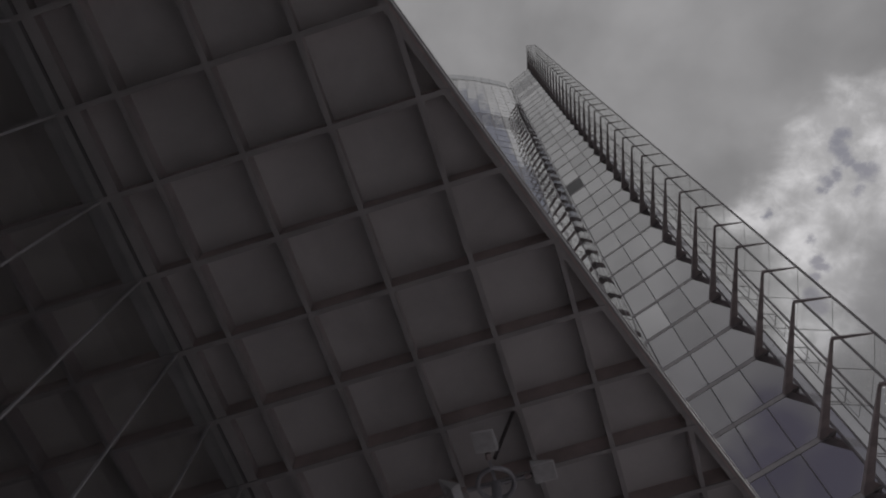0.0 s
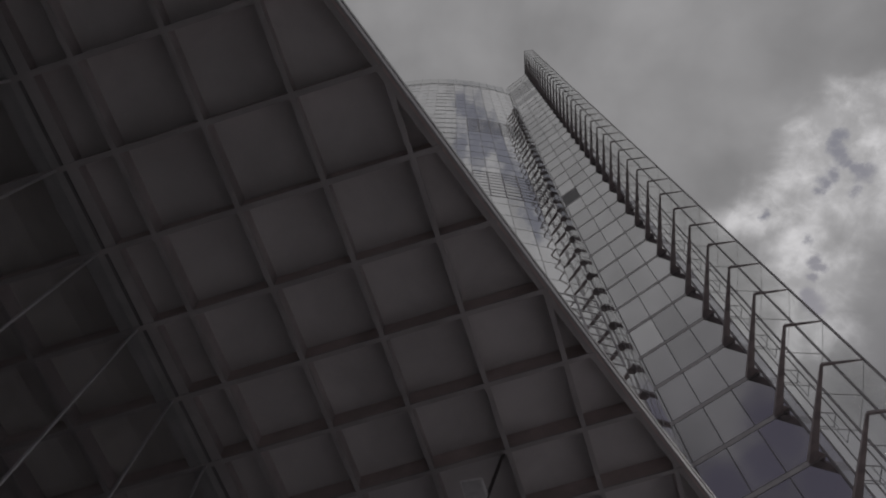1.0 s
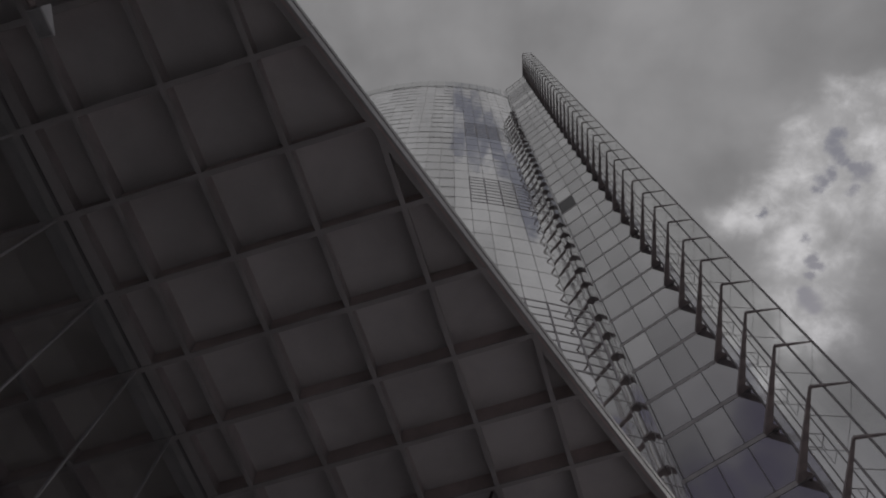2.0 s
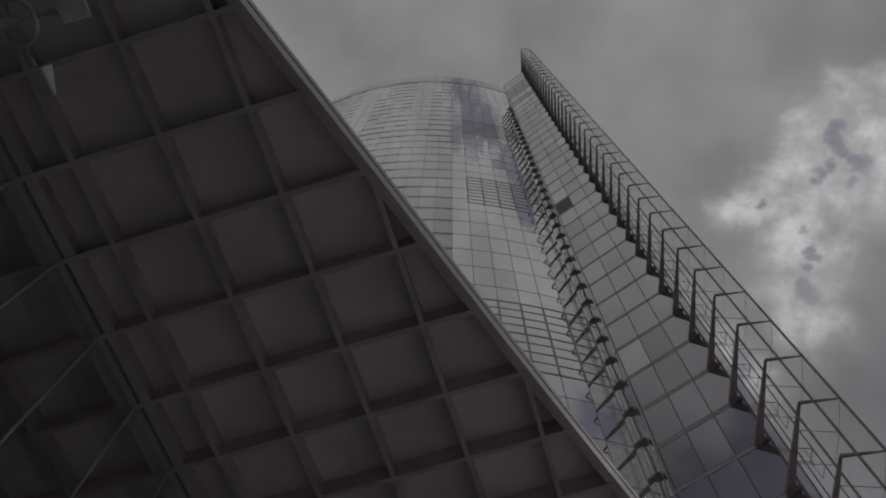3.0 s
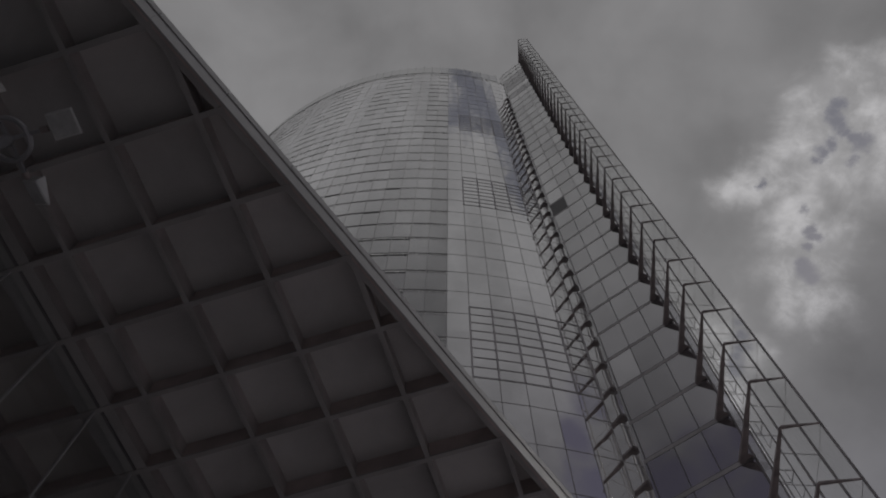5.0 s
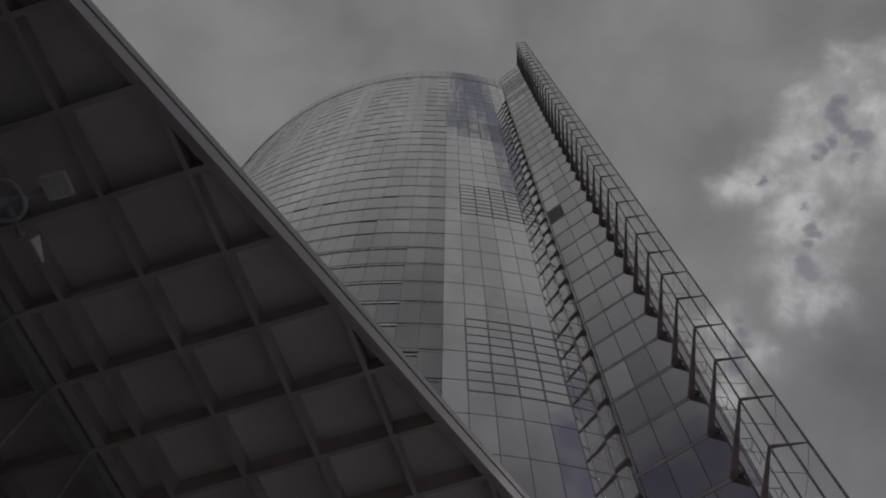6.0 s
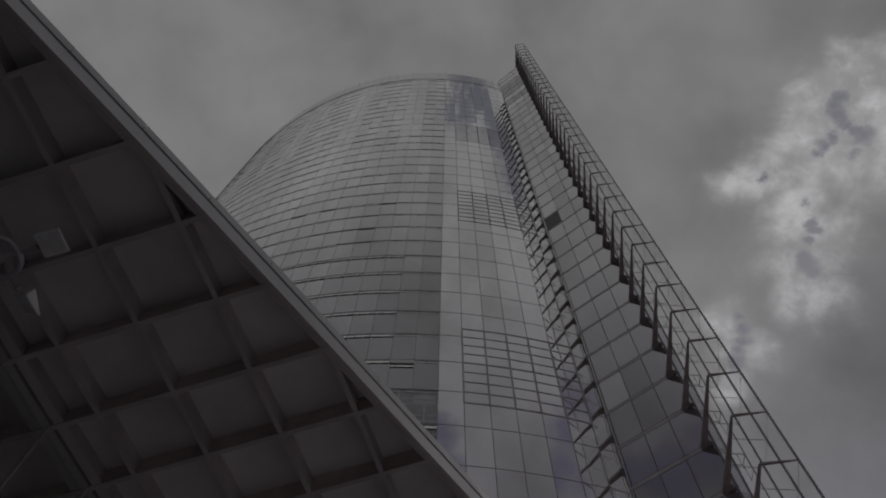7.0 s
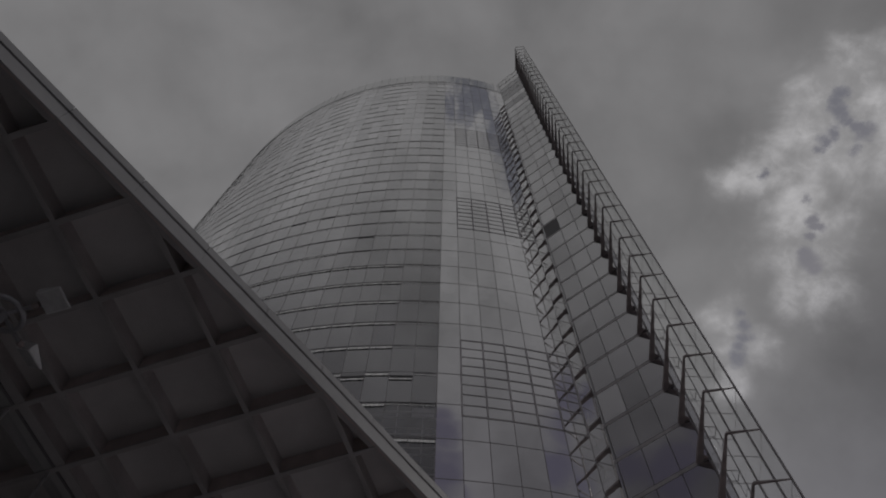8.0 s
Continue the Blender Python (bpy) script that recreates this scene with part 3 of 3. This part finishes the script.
bm = bmesh.new()
half = wing_level(CLEAR_FROM) / 2
bar_into(bm, L + D * 0.03 - NRM * 0.24 + Vector((0, 0, half)), E - D * 0.03 - NRM * 0.24 + Vector((0, 0, half)), 0.36, half * 2)
part("wing_core", bm, BEAM, tower)
for s in joints:
    p = L + D * s
    part("wing_mullion", bar(p + Vector((0, 0, 4)), p + Vector((0, 0, wing_level(WK1))), 0.06 if s in (0.0, WALL_LEN) else 0.045, 0.05, up=NRM), VENT, tower)

for k in range(WK0, WK1):
    z = Vector((0, 0, wing_level(k) + FLOOR / 2))
    bm = bmesh.new()
    box_into(bm, bar_pose(L0 - D * 0.3 + z, L - D * 0.05 + z), 0.61, 0.04, FLOOR - 0.36)
    part("seam_pane", bm, GLASS_FIN, tower)
    part("seam_beam", bar(L0 - D * 0.3 + Vector((0, 0, wing_level(k))), L - D * 0.004 + Vector((0, 0, wing_level(k))), 0.05, 0.30), BEAM, tower)

# outriggers: a tapered arm, a cross arm at its head, and ties to the glass screen
P_END = Vector((15.57 - CX, 13.01 - CY, 0))
RETURN = E + Vector((0.32, -0.33, 0))
A_PT, B_PT, C_PT = Vector((17.20 - CX, 12.70 - CY, 0)), Vector((17.56 - CX, 14.33 - CY, 0)), Vector((17.78 - CX, 15.98 - CY, 0))
for k in range(WK0, WK1 + 1):
    zv = Vector((0, 0, wing_level(k)))
    bm = bmesh.new()
    box_into(bm, bar_pose(R, P_END), (P_END - R).length, 0.38, 0.22, 0.30)
    arm = part("outrigger", bm, DARK_STEEL, tower, "dark brown tapered steel arm", m=Matrix.Translation(zv))
    part("cross_arm", bar(P_END, A_PT, 0.12, 0.13, taper=0.4), DARK_STEEL, arm)
    # three-cornered gusset plate between the arm's foot and the end of the wall
    along = (P_END - R).normalized()
    corners = [R + NRM * 0.03, E + NRM * 0.03, R + along * 0.62]
    bm = bmesh.new()
    lo = [bm.verts.new(v + Vector((0, 0, -0.03))) for v in corners]
    hi = [bm.verts.new(v + Vector((0, 0, 0.03))) for v in corners]
    bm.faces.new(lo)
    bm.faces.new(hi)
    for i in range(3):
        bm.faces.new((lo[i - 1], lo[i], hi[i], hi[i - 1]))
    part("gusset_plate", bm, DARK_STEEL, arm)
    for s in (B_PT, C_PT):
        f = R + (P_END - R) * ((s.y - R.y) / (P_END.y - R.y))
        part("tie", bar(f, s, 0.024, 0.024), FRAME, arm)
    # small service frame beside the arm
    q = [Vector((15.83 - CX, 15.25 - CY, 0.05)), Vector((16.66 - CX, 15.25 - CY, 0.05)), Vector((16.72 - CX, 15.90 - CY, 0.05)), Vector((15.90 - CX, 15.90 - CY, 0.05))]
    down = Vector((0, 0, -1.15))
    for c in (q[1], q[2], (q[0] + q[1]) / 2):
        part("service_post", bar(c, c + down, 0.022, 0.022, up=(0, 1, 0)), MULLION, arm)
    part("service_frame", bar(q[1] + down, q[2] + down, 0.022, 0.022), MULLION, arm)
    for a, b in ((0, 1), (1, 2), (2, 3)):
        part("service_frame", bar(q[a], q[b], 0.030, 0.030), FRAME, arm)
    part("screen_joint", bar(A_PT, B_PT, 0.014, 0.014), FRAME, arm)
    part("screen_joint", bar(B_PT, C_PT, 0.014, 0.014), FRAME, arm)
for s in (Vector((16.66 - CX, 15.25 - CY, 0)), Vector((16.05 - CX, 15.42 - CY, 0))):
    part("service_rail", bar(s + Vector((0, 0, 4)), s + Vector((0, 0, wing_level(WK1))), 0.045, 0.045, up=(0, 1, 0)), FRAME, tower)
for s in (A_PT, B_PT, C_PT):
    part("screen_post", bar(s + Vector((0, 0, 4)), s + Vector((0, 0, wing_level(WK1))), 0.085, 0.085, up=(0, 1, 0)), FRAME, tower)
for k in range(WK0, WK1):
    for a, b in ((A_PT, B_PT), (B_PT, C_PT), (C_PT, RETURN)):
        z = Vector((0, 0, wing_level(k) + FLOOR / 2))
        bm = bmesh.new()
        box_into(bm, bar_pose(a + z, b + z), (b - a).length - 0.14, 0.02, FLOOR - 0.05)
        part("screen_pane", bm, SCREEN, tower)
    bm = bmesh.new()
    box_into(bm, bar_pose(E + D * 0.08 + z, RETURN + z), (RETURN - E).length - 0.05 - 0.05, 0.03, FLOOR - 0.02)
    part("return_pane", bm, RETURN_GLASS, tower)
for s in (E + D * 0.05, RETURN):
    part("end_post", bar(s + Vector((0, 0, 4)), s + Vector((0, 0, wing_level(WK1))), 0.07, 0.07, up=(0, 1, 0)), FRAME, tower)


# ---- lamp masts ----
def lamp_mast(m, label):
    mast = thing("lamp_mast", m, label, "lamp mast", "lamp masts under the canopy")
    top = 14.45
    bm = bmesh.new()
    tube_into(bm, (0, 0, 0), (0, 0, top), 0.13, 0.10, 16)
    part("pole", bm, POLE, mast)
    bm = bmesh.new()
    rr, n = 0.37, 32
    rings = []
    for i in range(n):
        a0 = 2 * math.pi * i / n
        rings.append([bm.verts.new(((rr + 0.05 * math.cos(b)) * math.cos(a0), (rr + 0.05 * math.cos(b)) * math.sin(a0), top + 0.05 * math.sin(b))) for b in (math.pi / 4 * t for t in range(8))])
    for p, q in zip(rings, rings[1:] + rings[:1]):
        for i in range(8):
            bm.faces.new((p[i], q[i], q[(i + 1) % 8], p[(i + 1) % 8]))
    part("ring", bm, POLE, mast)
    up = Vector((0, 0, top))
    for i in range(4):
        a = math.pi / 2 * i - 0.30
        d = Vector((math.cos(a), math.sin(a), 0))
        part("spoke", bar(d * 0.06 + up, d * 0.66 + up, 0.06, 0.06), POLE, mast)
        bm = bmesh.new()
        tilt = ((0, 0), (32, 0), (0, -48), (-6, 0))[i]
        mm = bar_pose(d * 0.76 + up + Vector((0, 0, 0.02)), d * 1.24 + up + Vector((0, 0, 0.06)))
        mm = mm @ pose(0, 0, 0, tilt[0], tilt[1], 0)
        # wedge housing: deep at the swivel, thin at the rim
        v = box_into(bm, mm, 0.48, 0.46, 0.03)
        for w in (v[1], v[3]):
            w.co += mm.to_3x3() @ Vector((0, 0, 0.17))
        bmesh.ops.bevel(bm, geom=bm.edges[:], offset=0.008, segments=2, affect="EDGES")
        box = part("lamp_box", bm, LAMP, mast)
        bm = bmesh.new()
        box_into(bm, mm @ pose(0, 0, -0.020), 0.42, 0.40, 0.012)
        part("lamp_glass", bm, LAMP_FACE, box, "dusty grey lamp glass")
        bm = bmesh.new()
        tube_into(bm, d * 0.60 + up, d * 0.72 + up + Vector((0, 0, 0.03)), 0.06, 0.06, 10)
        part("swivel", bm, DARK_STEEL, mast)
    return mast


mast = lamp_mast(pose(-6.77, -2.09, 0), "slim grey lamp mast with ring and four box lamps")
mast = copy_thing(mast, pose(1.25, 9.61, 0))
head = Vector((0, 0, 14.5))
here = Matrix.Translation((-1.25, -9.61, 0)) @ CM
for i, j in ((1, 4), (1, 5)):
    part("stay", bar(head + Vector((-0.05, -0.5, 0.1)) if j == 4 else head + Vector((0.2, 0, 0)), here @ Vector((i * STEP - 0.12, j * STEP + 0.1, 0.1)), 0.07, 0.07), STAY, mast)
